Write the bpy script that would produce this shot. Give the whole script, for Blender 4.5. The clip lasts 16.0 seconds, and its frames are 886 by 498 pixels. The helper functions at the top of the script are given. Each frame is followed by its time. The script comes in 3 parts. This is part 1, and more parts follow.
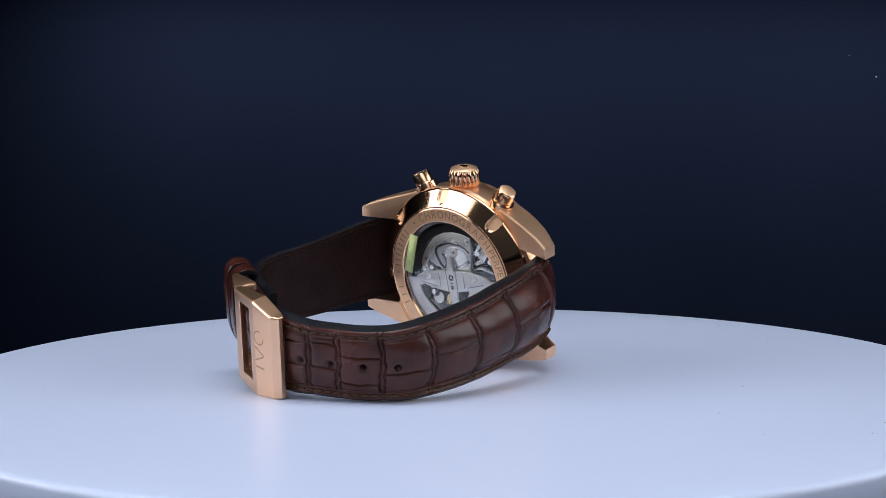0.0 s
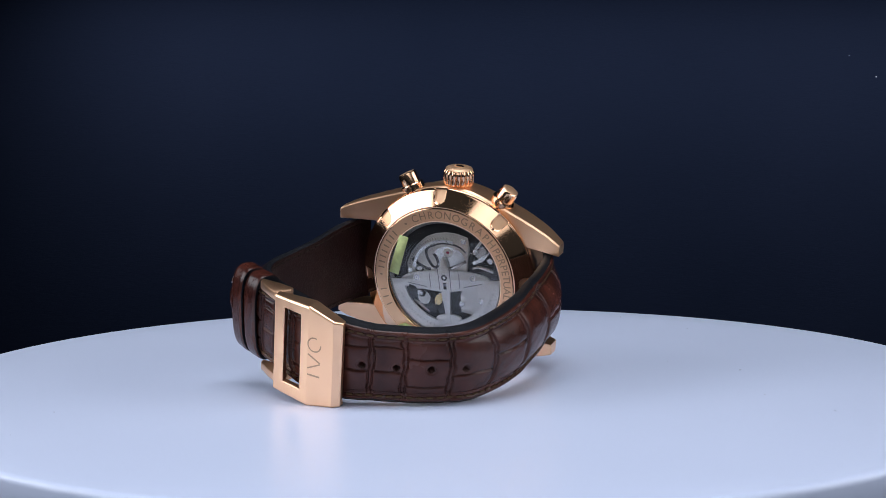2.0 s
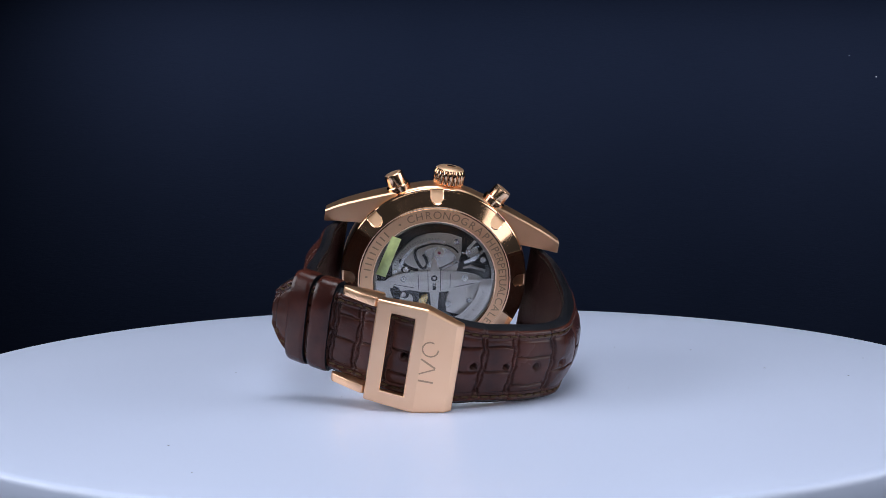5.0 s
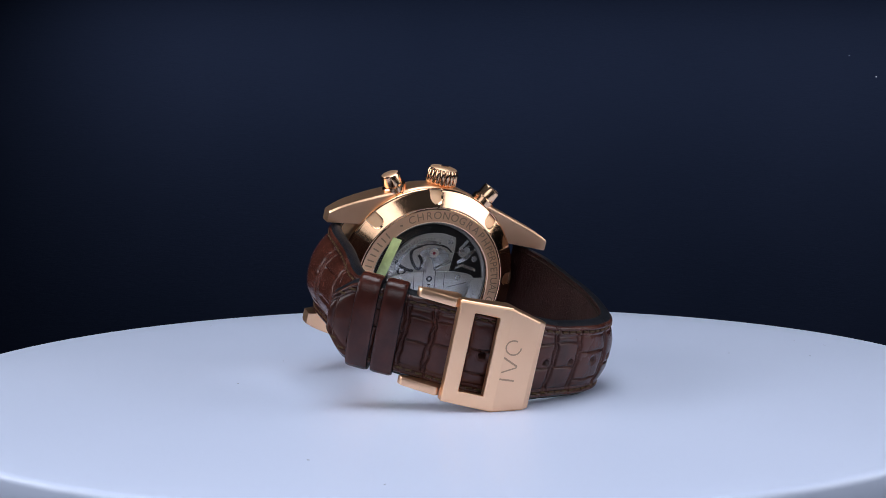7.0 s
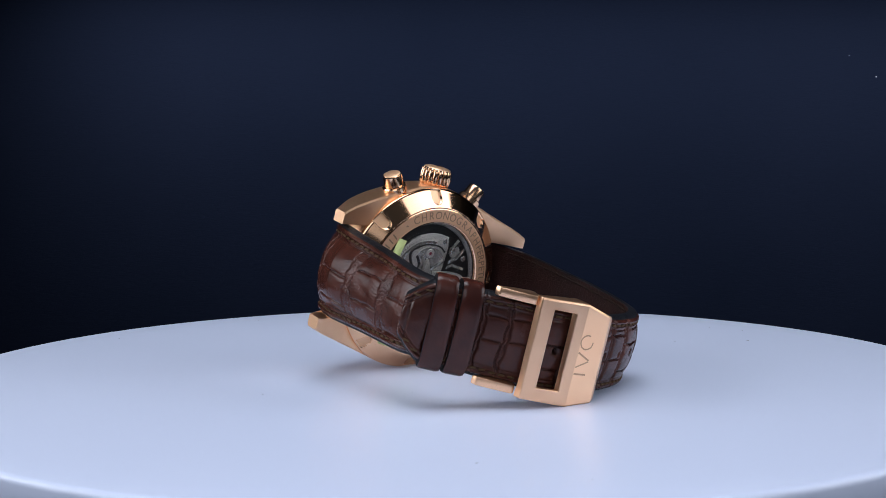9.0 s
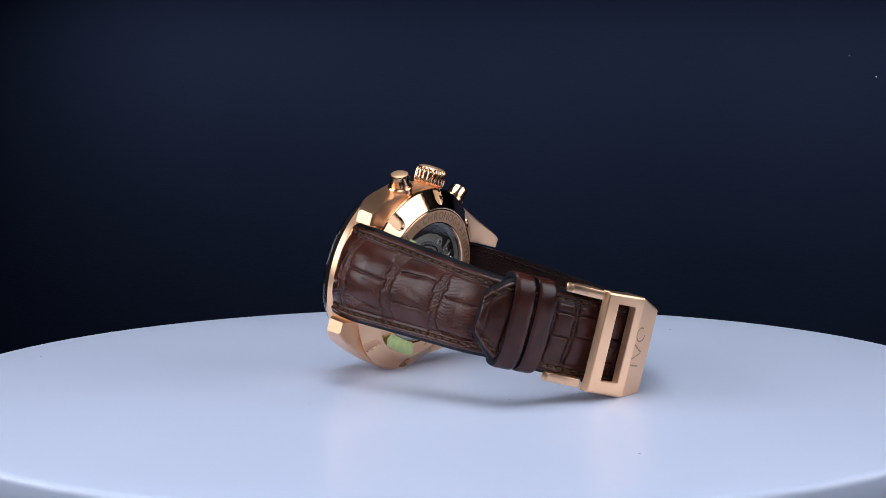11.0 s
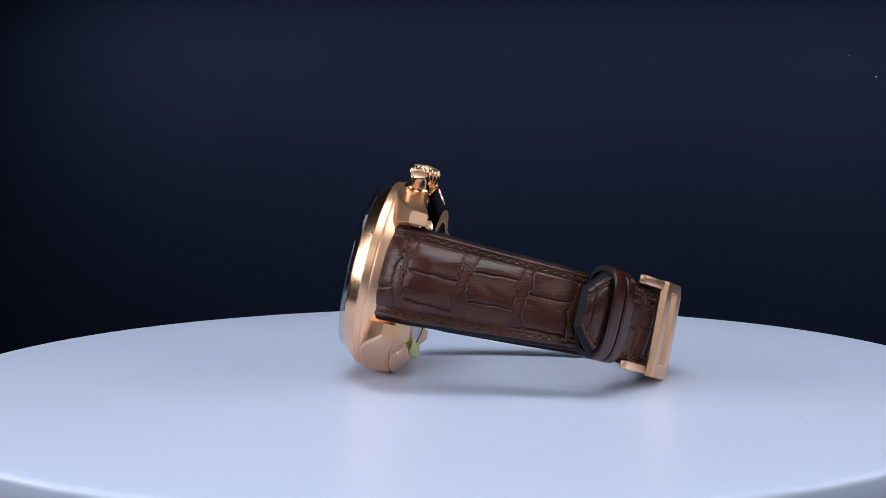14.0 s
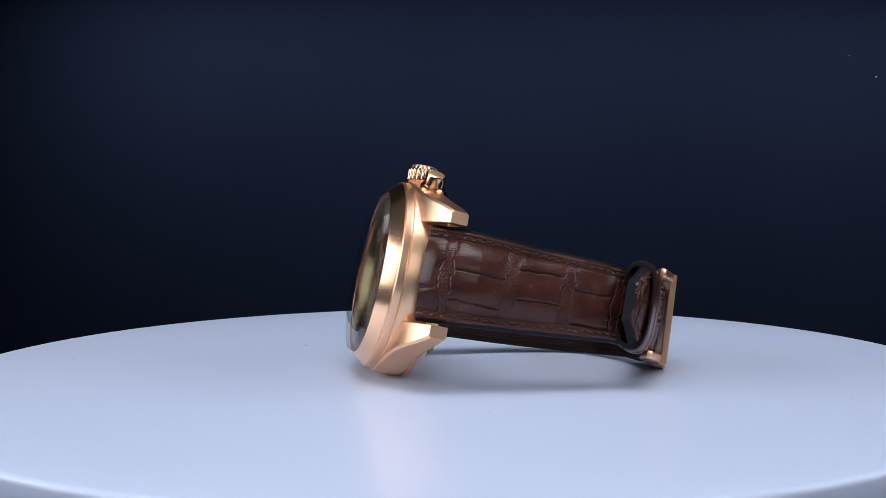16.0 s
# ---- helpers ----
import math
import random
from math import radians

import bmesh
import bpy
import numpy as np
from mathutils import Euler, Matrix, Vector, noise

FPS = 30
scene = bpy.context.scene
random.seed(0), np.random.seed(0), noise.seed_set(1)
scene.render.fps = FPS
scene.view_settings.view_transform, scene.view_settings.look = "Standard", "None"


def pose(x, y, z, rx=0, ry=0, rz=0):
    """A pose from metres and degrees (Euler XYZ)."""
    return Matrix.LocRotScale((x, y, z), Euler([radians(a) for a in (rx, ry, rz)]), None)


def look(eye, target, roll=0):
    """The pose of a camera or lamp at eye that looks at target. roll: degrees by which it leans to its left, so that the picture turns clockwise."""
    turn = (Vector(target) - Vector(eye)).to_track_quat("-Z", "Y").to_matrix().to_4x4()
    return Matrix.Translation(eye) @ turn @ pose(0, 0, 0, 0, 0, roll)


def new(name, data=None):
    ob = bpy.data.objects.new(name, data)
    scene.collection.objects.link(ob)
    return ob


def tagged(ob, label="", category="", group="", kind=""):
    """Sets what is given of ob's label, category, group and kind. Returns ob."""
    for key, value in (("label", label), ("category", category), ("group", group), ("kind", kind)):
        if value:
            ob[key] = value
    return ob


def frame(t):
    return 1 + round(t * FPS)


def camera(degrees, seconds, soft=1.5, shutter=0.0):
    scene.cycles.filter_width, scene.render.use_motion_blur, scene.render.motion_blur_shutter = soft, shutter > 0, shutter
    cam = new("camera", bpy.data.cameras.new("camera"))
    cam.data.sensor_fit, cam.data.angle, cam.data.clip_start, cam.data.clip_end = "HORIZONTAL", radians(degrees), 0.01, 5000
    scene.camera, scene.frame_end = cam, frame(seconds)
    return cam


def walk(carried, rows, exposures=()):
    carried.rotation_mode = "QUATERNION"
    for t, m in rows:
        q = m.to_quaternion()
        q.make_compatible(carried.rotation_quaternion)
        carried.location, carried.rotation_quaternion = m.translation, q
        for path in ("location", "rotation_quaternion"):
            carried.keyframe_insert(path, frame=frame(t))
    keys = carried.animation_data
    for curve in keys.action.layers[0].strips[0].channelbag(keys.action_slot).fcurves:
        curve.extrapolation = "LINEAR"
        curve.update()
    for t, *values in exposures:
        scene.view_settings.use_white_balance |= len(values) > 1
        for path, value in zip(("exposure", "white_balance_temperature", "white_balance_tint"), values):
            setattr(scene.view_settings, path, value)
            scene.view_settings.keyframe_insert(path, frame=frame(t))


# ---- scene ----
MM = 0.001
RATE = 8.849          # degrees a second, counter-clockwise from above
T0 = 3.5

# camera on a tripod before the turntable
cam = camera(38.3, 16.0, soft=0.75)
EYE = Vector((0.0, -0.31, 0.05282))
AIM = EYE + Vector((-0.00317, 0.99722, -0.07448))
walk(cam, [(0.0, look(EYE, AIM, -0.418)), (16.0, look(EYE, AIM, -0.418))])


# ---- world, lamps, exposure ----
def make_world():
    world = bpy.data.worlds.new("studio")
    world.use_nodes = True
    bg = world.node_tree.nodes["Background"]
    bg.inputs["Color"].default_value = (0.74, 0.84, 1.0, 1)
    bg.inputs["Strength"].default_value = 0.035
    scene.world = world


def area_lamp(name, eye, target, sx, sy, watts, colour, spread=180.0):
    data = bpy.data.lights.new(name, "AREA")
    data.shape, data.size, data.size_y = "RECTANGLE", sx, sy
    data.energy, data.color, data.spread = watts, colour, radians(spread)
    ob = new(name, data)
    ob.matrix_world = look(eye, target)
    return ob


make_world()
COOL = (0.86, 0.90, 0.985)
area_lamp("softbox_top", (0, -0.13, 0.62), (0, -0.06, 0), 0.46, 0.36, 0.84, COOL, 90)
area_lamp("softbox_side", (-0.58, -0.14, 0.27), (0, -0.08, 0.02), 0.50, 0.38, 0.78, COOL, 90)
area_lamp("softbox_side", (0.58, -0.16, 0.27), (0, -0.08, 0.02), 0.50, 0.38, 0.54, COOL, 90)
# unseen fill added behind the camera to lift the plate's rim and the leather
area_lamp("front_fill", (0.0, -0.74, 0.34), (0, -0.10, -0.03), 0.70, 0.30, 0.17, COOL, 60)
# unseen light strip along the top of the backdrop, assumed from its fade downwards
area_lamp("light_strip", (0.24, 0.41, 0.193), (0.24, 0.47, -0.035), 0.98, 0.03, 6.2, COOL, 130)
scene.view_settings.exposure = 0.0


# ---- materials ----
def nodes_of(name):
    m = bpy.data.materials.new(name)
    m.use_nodes = True
    nt = m.node_tree
    return m, nt, nt.nodes["Principled BSDF"]


def add(nt, kind, **values):
    n = nt.nodes.new(kind)
    for key, value in values.items():
        n.inputs[key].default_value = value
    return n


def coords(nt, scale=(1, 1, 1)):
    tc = nt.nodes.new("ShaderNodeTexCoord")
    mp = add(nt, "ShaderNodeMapping", Scale=scale)
    nt.links.new(tc.outputs["Object"], mp.inputs["Vector"])
    return mp.outputs["Vector"]


def noise_of(nt, vec, scale, detail=4.0, rough=0.55):
    n = add(nt, "ShaderNodeTexNoise", Scale=scale, Detail=detail, Roughness=rough)
    nt.links.new(vec, n.inputs["Vector"])
    return n.outputs["Fac"]


def ramp(nt, fac, lo, hi, a=0.3, b=0.7):
    r = nt.nodes.new("ShaderNodeValToRGB")
    r.color_ramp.elements[0].position, r.color_ramp.elements[1].position = a, b
    r.color_ramp.elements[0].color, r.color_ramp.elements[1].color = (*lo, 1), (*hi, 1)
    nt.links.new(fac, r.inputs["Fac"])
    return r.outputs["Color"]


def span(nt, fac, lo, hi):
    r = add(nt, "ShaderNodeMapRange")
    r.inputs["To Min"].default_value, r.inputs["To Max"].default_value = lo, hi
    nt.links.new(fac, r.inputs["Value"])
    return r.outputs["Result"]


def bump(nt, bsdf, fac, strength, distance):
    b = add(nt, "ShaderNodeBump", Strength=strength, Distance=distance)
    nt.links.new(fac, b.inputs["Height"])
    nt.links.new(b.outputs["Normal"], bsdf.inputs["Normal"])


def metal(name, lo, hi, r0, r1, stretch=(1, 1, 1), grain=2500.0, relief=0.0, metallic=1.0):
    """Metal whose colour and gloss vary by a grain that may be stretched into brush lines."""
    m, nt, b = nodes_of(name)
    b.inputs["Metallic"].default_value = metallic
    fine = noise_of(nt, coords(nt, stretch), grain, 3.0)
    broad = noise_of(nt, coords(nt), 90.0, 2.0)
    nt.links.new(ramp(nt, broad, lo, hi), b.inputs["Base Color"])
    nt.links.new(span(nt, fine, r0, r1), b.inputs["Roughness"])
    if relief:
        bump(nt, b, fine, relief, 0.00002)
    return m


def leather(name, lo, hi, r0, r1, grain, relief, coat=0.0, spec=0.3):
    m, nt, b = nodes_of(name)
    v = coords(nt)
    broad = noise_of(nt, v, 160.0, 4.0)
    fine = noise_of(nt, v, grain, 6.0, 0.65)
    nt.links.new(ramp(nt, broad, lo, hi, 0.35, 0.68), b.inputs["Base Color"])
    nt.links.new(span(nt, broad, r0, r1), b.inputs["Roughness"])
    b.inputs["Coat Weight"].default_value = coat
    b.inputs["Specular IOR Level"].default_value = spec
    b.inputs["Coat Roughness"].default_value = 0.22
    # fine creases between tiny grains
    cells = nt.nodes.new("ShaderNodeTexVoronoi")
    cells.feature = "DISTANCE_TO_EDGE"
    cells.inputs["Scale"].default_value = grain * 0.55
    nt.links.new(v, cells.inputs["Vector"])
    crease = nt.nodes.new("ShaderNodeMapRange")
    crease.inputs["From Max"].default_value = 0.10
    nt.links.new(cells.outputs["Distance"], crease.inputs["Value"])
    both = nt.nodes.new("ShaderNodeMath")
    both.operation = "MULTIPLY_ADD"
    both.inputs[1].default_value = 0.35
    nt.links.new(crease.outputs[0], both.inputs[0])
    nt.links.new(fine, both.inputs[2])
    bump(nt, b, both.outputs[0], relief, 0.0002)
    return m


def plain(name, colour, rough, spec=0.5, metallic=0.0):
    m, nt, b = nodes_of(name)
    v = noise_of(nt, coords(nt), 700.0, 3.0)
    c = Vector(colour)
    nt.links.new(ramp(nt, v, tuple(c * 0.86), tuple(c * 1.1)), b.inputs["Base Color"])
    b.inputs["Roughness"].default_value = rough
    b.inputs["Specular IOR Level"].default_value = spec
    b.inputs["Metallic"].default_value = metallic
    return m


def clear(name, tint, gloss_rough, haze, face=0.022, graze=0.7, power=4.0):
    """Thin clear sheet: see-through, with a mirror gloss by Fresnel and a little haze."""
    m = bpy.data.materials.new(name)
    m.use_nodes = True
    nt = m.node_tree
    nt.nodes.remove(nt.nodes["Principled BSDF"])
    out = nt.nodes["Material Output"]
    tr = add(nt, "ShaderNodeBsdfTransparent", Color=(*tint, 1))
    df = add(nt, "ShaderNodeBsdfDiffuse", Color=(0.75, 0.78, 0.85, 1))
    gl = add(nt, "ShaderNodeBsdfGlossy", Roughness=gloss_rough)
    mix = add(nt, "ShaderNodeMixShader", Fac=haze)
    nt.links.new(tr.outputs[0], mix.inputs[1])
    nt.links.new(df.outputs[0], mix.inputs[2])
    lw = add(nt, "ShaderNodeLayerWeight", Blend=0.5)
    pw = nt.nodes.new("ShaderNodeMath")
    pw.operation = "POWER"
    pw.inputs[1].default_value = power
    nt.links.new(lw.outputs["Facing"], pw.inputs[0])
    top = nt.nodes.new("ShaderNodeMixShader")
    nt.links.new(span(nt, pw.outputs[0], face, graze), top.inputs[0])
    nt.links.new(mix.outputs[0], top.inputs[1])
    nt.links.new(gl.outputs[0], top.inputs[2])
    nt.links.new(top.outputs[0], out.inputs["Surface"])
    return m


GOLD_LO, GOLD_HI = (0.885, 0.525, 0.315), (0.935, 0.585, 0.365)
gold = metal("polished_red_gold", GOLD_LO, GOLD_HI, 0.075, 0.11)
brushed = metal("brushed_red_gold", GOLD_LO, GOLD_HI, 0.26, 0.44, (1, 1, 9), 900.0, 0.5)
soft_gold = metal("soft_polished_red_gold", GOLD_LO, GOLD_HI, 0.15, 0.22)
bezel_gold = metal("bezel_red_gold", GOLD_LO, GOLD_HI, 0.17, 0.25)
brushed_y = metal("brushed_buckle_gold", GOLD_LO, GOLD_HI, 0.24, 0.40, (9, 0.6, 2), 900.0, 0.4)
satin = metal("satin_red_gold", (0.86, 0.53, 0.32), (0.92, 0.59, 0.37), 0.42, 0.55)
engraved = metal("engraved_gold", (0.44, 0.255, 0.16), (0.53, 0.315, 0.20), 0.4, 0.6)
steel = metal("rhodium_steel", (0.64, 0.62, 0.59), (0.75, 0.73, 0.70), 0.28, 0.42, (1, 14, 1), 700.0, 0.3, 0.85)
bright_steel = metal("polished_steel", (0.68, 0.67, 0.66), (0.76, 0.75, 0.74), 0.16, 0.28, metallic=0.8)
dark_steel = metal("blackened_steel", (0.02, 0.02, 0.021), (0.05, 0.05, 0.052), 0.3, 0.5, metallic=0.6)
engraved_steel = metal("engraved_steel", (0.28, 0.27, 0.25), (0.36, 0.35, 0.33), 0.4, 0.6, metallic=0.5)
brass = metal("brass", (0.80, 0.60, 0.28), (0.85, 0.66, 0.34), 0.2, 0.35)
hide = leather("brown_crocodile_leather", (0.038, 0.0108, 0.0074), (0.079, 0.0226, 0.0148), 0.20, 0.31, 2200.0, 0.15, 0.0, 0.30)
keeper_hide = leather("glossy_creased_leather", (0.034, 0.0092, 0.0068), (0.066, 0.0180, 0.0122), 0.15, 0.29, 1900.0, 0.16, 0.0, 0.32)
lining_hide = leather("dark_brown_calf_lining", (0.013, 0.0044, 0.0043), (0.025, 0.0084, 0.0080), 0.26, 0.42, 1700.0, 0.8, 0.0, 0.15)
edge_paint = leather("black_edge_paint", (0.005, 0.0055, 0.008), (0.010, 0.011, 0.015), 0.42, 0.58, 2500.0, 0.4, 0.0, 0.12)
dark_thread = plain("dark_brown_thread", (0.016, 0.009, 0.006), 0.7, 0.15)
thread = plain("brown_thread", (0.078, 0.043, 0.018), 0.7, 0.2)
dial_mat = metal("slate_dial", (0.075, 0.070, 0.060), (0.115, 0.105, 0.090), 0.22, 0.34)
flange_mat = metal("olive_gold_flange", (0.24, 0.20, 0.11), (0.32, 0.27, 0.15), 0.2, 0.32)
black = plain("plain_black", (0.012, 0.012, 0.014), 0.3)
sticker_mat = plain("pale_green_tape", (0.58, 0.66, 0.27), 0.55)
sapphire = clear("sapphire", (0.985, 0.985, 0.98), 0.06, 0.0)
crystal_mat = clear("domed_sapphire", (0.90, 0.90, 0.89), 0.06, 0.0, 0.04, 0.7, 3.4)
film_mat = clear("protective_film", (0.98, 0.98, 0.98), 0.06, 0.004)


def disc_paint():
    m, nt, b = nodes_of("satin_white_acrylic")
    v = coords(nt)
    broad = noise_of(nt, v, 9.0, 3.0)
    fine = noise_of(nt, v, 2200.0, 3.0)
    nt.links.new(ramp(nt, broad, (0.635, 0.705, 0.90), (0.665, 0.735, 0.93)), b.inputs["Base Color"])
    nt.links.new(span(nt, broad, 0.27, 0.33), b.inputs["Roughness"])
    b.inputs["Specular IOR Level"].default_value = 0.5
    bump(nt, b, fine, 0.06, 0.0001)
    return m


def cloth():
    m, nt, b = nodes_of("navy_cloth")
    weave = noise_of(nt, coords(nt, (0.25, 1, 3.0)), 900.0, 3.0)
    broad = noise_of(nt, coords(nt), 5.0, 3.0)
    nt.links.new(ramp(nt, broad, (0.0020, 0.0029, 0.0060), (0.0025, 0.0035, 0.0071)), b.inputs["Base Color"])
    b.inputs["Roughness"].default_value = 1.0
    b.inputs["Specular IOR Level"].default_value = 0.0
    bump(nt, b, weave, 0.2, 0.0005)
    return m


white_disc = disc_paint()
navy = cloth()
base_paint = plain("white_plastic", (0.70, 0.71, 0.73), 0.35)


# ---- mesh helpers (lengths in millimetres) ----
def finish(bm, sharp=35.0, clean=True):
    if clean:
        bmesh.ops.recalc_face_normals(bm, faces=bm.faces)
    for f in bm.faces:
        f.smooth = True
    limit = radians(sharp)
    for e in bm.edges:
        if len(e.link_faces) == 2 and e.calc_face_angle(0.0) > limit:
            e.smooth = False


def part(name, bm, material, parent, label="", m=None, sharp=35.0, clean=True):
    finish(bm, sharp, clean)
    bmesh.ops.scale(bm, vec=(MM, MM, MM), verts=bm.verts)
    me = bpy.data.meshes.new(name)
    bm.to_mesh(me)
    bm.free()
    me.materials.append(material)
    ob = new(name, me)
    ob.parent = parent
    if m is not None:
        ob.matrix_basis = m
    return tagged(ob, label)


def share(name, me, parent, m, label=""):
    ob = new(name, me)
    ob.parent = parent
    ob.matrix_basis = m
    return tagged(ob, label)


def mm_pose(x, y, z, rx=0, ry=0, rz=0):
    return pose(x * MM, y * MM, z * MM, rx, ry, rz)


def grid_mesh(points, closed_u=False, closed_v=False, bm=None):
    """A quad sheet through an array of points [u][v]."""
    bm = bm or bmesh.new()
    vs = [[bm.verts.new(p) for p in row] for row in points]
    nu, nv = len(vs), len(vs[0])
    for i in range(nu if closed_u else nu - 1):
        for j in range(nv if closed_v else nv - 1):
            a, b = vs[i], vs[(i + 1) % nu]
            bm.faces.new((a[j], b[j], b[(j + 1) % nv], a[(j + 1) % nv]))
    return bm, vs


def lathe(profile, steps=96, bm=None, capped=False):
    """Turns (radius, z) pairs round the z axis."""
    rows = []
    for i in range(steps):
        a = 2 * math.pi * i / steps
        rows.append([(r * math.cos(a), r * math.sin(a), z) for r, z in profile])
    bm, vs = grid_mesh(rows, closed_u=True, bm=bm)
    if capped:
        bm.faces.new([v[0] for v in vs])
        bm.faces.new([v[-1] for v in vs])
    return bm


def slab(points, z0, z1, bm=None, bevel=0.0):
    """A polygon in x and y, extruded from z0 to z1."""
    bm = bm or bmesh.new()
    lo = [bm.verts.new((x, y, z0)) for x, y in points]
    hi = [bm.verts.new((x, y, z1)) for x, y in points]
    bm.faces.new(lo[::-1])
    top = bm.faces.new(hi)
    n = len(points)
    for i in range(n):
        bm.faces.new((lo[i], lo[(i + 1) % n], hi[(i + 1) % n], hi[i]))
    if bevel:
        bmesh.ops.bevel(bm, geom=list(top.edges), offset=bevel, segments=2, affect="EDGES", profile=0.5)
    return bm


def arc_slab(r0, r1, a0, a1, z0, z1, bm=None, steps=40, bevel=0.0):
    angles = [radians(a0 + (a1 - a0) * i / steps) for i in range(steps + 1)]
    pts = [(r1 * math.cos(a), r1 * math.sin(a)) for a in angles]
    pts += [(r0 * math.cos(a), r0 * math.sin(a)) for a in reversed(angles)]
    return slab(pts, z0, z1, bm, bevel)


def ribbon(path, width, z0, z1, bm=None):
    """A flat strip of that width along a line in x and y."""
    left, right = [], []
    for i, p in enumerate(path):
        q, r = path[max(i - 1, 0)], path[min(i + 1, len(path) - 1)]
        d = Vector((r[0] - q[0], r[1] - q[1])).normalized() * width / 2
        left.append((p[0] - d.y, p[1] + d.x))
        right.append((p[0] + d.y, p[1] - d.x))
    return slab(left + right[::-1], z0, z1, bm)


def curve_through(points, step):
    """A smooth line through points, sampled at even steps of its length."""
    p = np.array(points, float)
    p = np.vstack([2 * p[0] - p[1], p, 2 * p[-1] - p[-2]])
    out = []
    for i in range(1, len(p) - 2):
        t = np.linspace(0, 1, 60, endpoint=False)[:, None]
        a, b, c, d = p[i - 1], p[i], p[i + 1], p[i + 2]
        out.append(0.5 * (2 * b + (c - a) * t + (2 * a - 5 * b + 4 * c - d) * t ** 2 + (3 * b - a - 3 * c + d) * t ** 3))
    out = np.vstack(out + [p[-2:-1]])
    s = np.concatenate([[0], np.cumsum(np.linalg.norm(np.diff(out, axis=0), axis=1))])
    n = max(int(s[-1] / step), 2)
    u = np.linspace(0, s[-1], n + 1)
    return u, np.stack([np.interp(u, s, out[:, k]) for k in range(p.shape[1])], 1)


def letter_mesh(ch, size, depth):
    cu = bpy.data.curves.new("glyph", "FONT")
    cu.body, cu.size, cu.extrude = ch, size * MM, depth * MM
    cu.align_x, cu.align_y = "CENTER", "CENTER"
    ob = bpy.data.objects.new("glyph", cu)
    me = bpy.data.meshes.new_from_object(ob)
    bpy.data.objects.remove(ob)
    return me


# ---- the studio ----
def sheet(name, rows, material, thickness, label, category):
    bm, _ = grid_mesh(rows)
    finish(bm)
    me = bpy.data.meshes.new(name)
    bm.to_mesh(me)
    bm.free()
    me.materials.append(material)
    ob = new(name, me)
    ob.modifiers.new("thickness", "SOLIDIFY").thickness = thickness
    return tagged(ob, label, category, kind="structure")


def make_studio():
    # the side wings are out of view, added to darken reflections in the gold
    _, line = curve_through([(-0.85, -0.12), (-0.85, 0.20), (-0.78, 0.40), (-0.60, 0.50), (0.0, 0.50), (0.60, 0.50), (0.78, 0.40), (0.85, 0.20), (0.85, -0.12)], 0.03)
    rows = [[(x, y + 0.0012 * math.sin(9 * x) * math.sin(6 * z + 1), z) for z in np.linspace(-0.7, 0.8, 40)] for x, y in line]
    sheet("backdrop", rows, navy, -0.002, "dark navy cloth behind the turntable, with added unseen side wings", "backdrop")
    rows = [[(x, y, -0.0448) for y in np.linspace(-0.7, 0.2, 12)] for x in np.linspace(-0.6, 0.6, 12)]
    sheet("tabletop", rows, navy, -0.02, "tabletop covered in dark navy cloth", "tabletop")
    rows = [[(x, y, -0.7) for y in np.linspace(-2.0, 0.5, 12)] for x in np.linspace(-1.2, 1.2, 12)]
    sheet("floor", rows, navy, -0.02, "dark floor under the table", "floor")


def make_turntable():
    top = new("turntable")
    tagged(top, "round white satin display turntable on a short base", "turntable")
    r = 125.0
    bm = lathe([(0.05, 0), (60, 0), (110, 0), (r - 1.5, 0), (r - 0.9, -0.08), (r - 0.4, -0.35), (r - 0.1, -0.8), (r, -1.5), (r, -7.2), (r - 0.8, -8), (60, -8), (0.05, -8)], 256)
    part("plate", bm, white_disc, top, sharp=50)
    bm = lathe([(0.05, -8.2), (104, -8.2), (112, -12), (116, -42), (112, -44.8), (0.05, -44.8)], 128)
    part("base", bm, base_paint, top, "white plastic drum base")
    return top


make_studio()
turntable = make_turntable()


def make_specks():
    fluff = plain("pale_fluff", (0.09, 0.09, 0.10), 0.9)
    for x, z, r in ((0.2535, 0.1125, 0.0011), (0.2705, 0.0990, 0.0013)):
        bm = bmesh.new()
        bmesh.ops.create_icosphere(bm, subdivisions=1, radius=r / MM * 0.5)
        bmesh.ops.scale(bm, vec=(1.0, 0.35, 0.6), verts=bm.verts)
        ob = part("lint", bm, fluff, None, m=pose(x, 0.4985, z))
        tagged(ob, "tiny pale fluff speck on the navy cloth", "lint", "lint on the cloth")
    bm = bmesh.new()
    rng = random.Random(5)
    for i in range(16):
        a, r = rng.uniform(0, 2 * math.pi), rng.uniform(30, 118)
        m = Matrix.Translation((r * math.cos(a), r * math.sin(a), 0.03)) @ Matrix.Rotation(a * 3, 4, "Z") @ Matrix.Diagonal((rng.uniform(0.12, 0.4), 0.10, 0.06, 1))
        bmesh.ops.create_icosphere(bm, subdivisions=1, radius=1.0, matrix=m)
    part("dust", bm, plain("grey_dust", (0.30, 0.31, 0.34), 0.9), turntable, "grey dust flecks")
    tagged(bpy.data.objects["dust"], kind="stuff")


make_specks()

# ---- the watch: its own space has x towards twelve, y towards the crown and z out of the case back ----
CASE = Matrix(((0.97873, 0.11294, -0.17127, -2.196 * MM),
               (-0.13922, -0.24753, -0.95883, 4.512 * MM),
               (-0.15069, 0.96228, -0.22654, 21.415 * MM),
               (0, 0, 0, 1)))
watch = new("wristwatch")
tagged(watch, "red gold chronograph wristwatch with brown crocodile strap, closed", "watch")


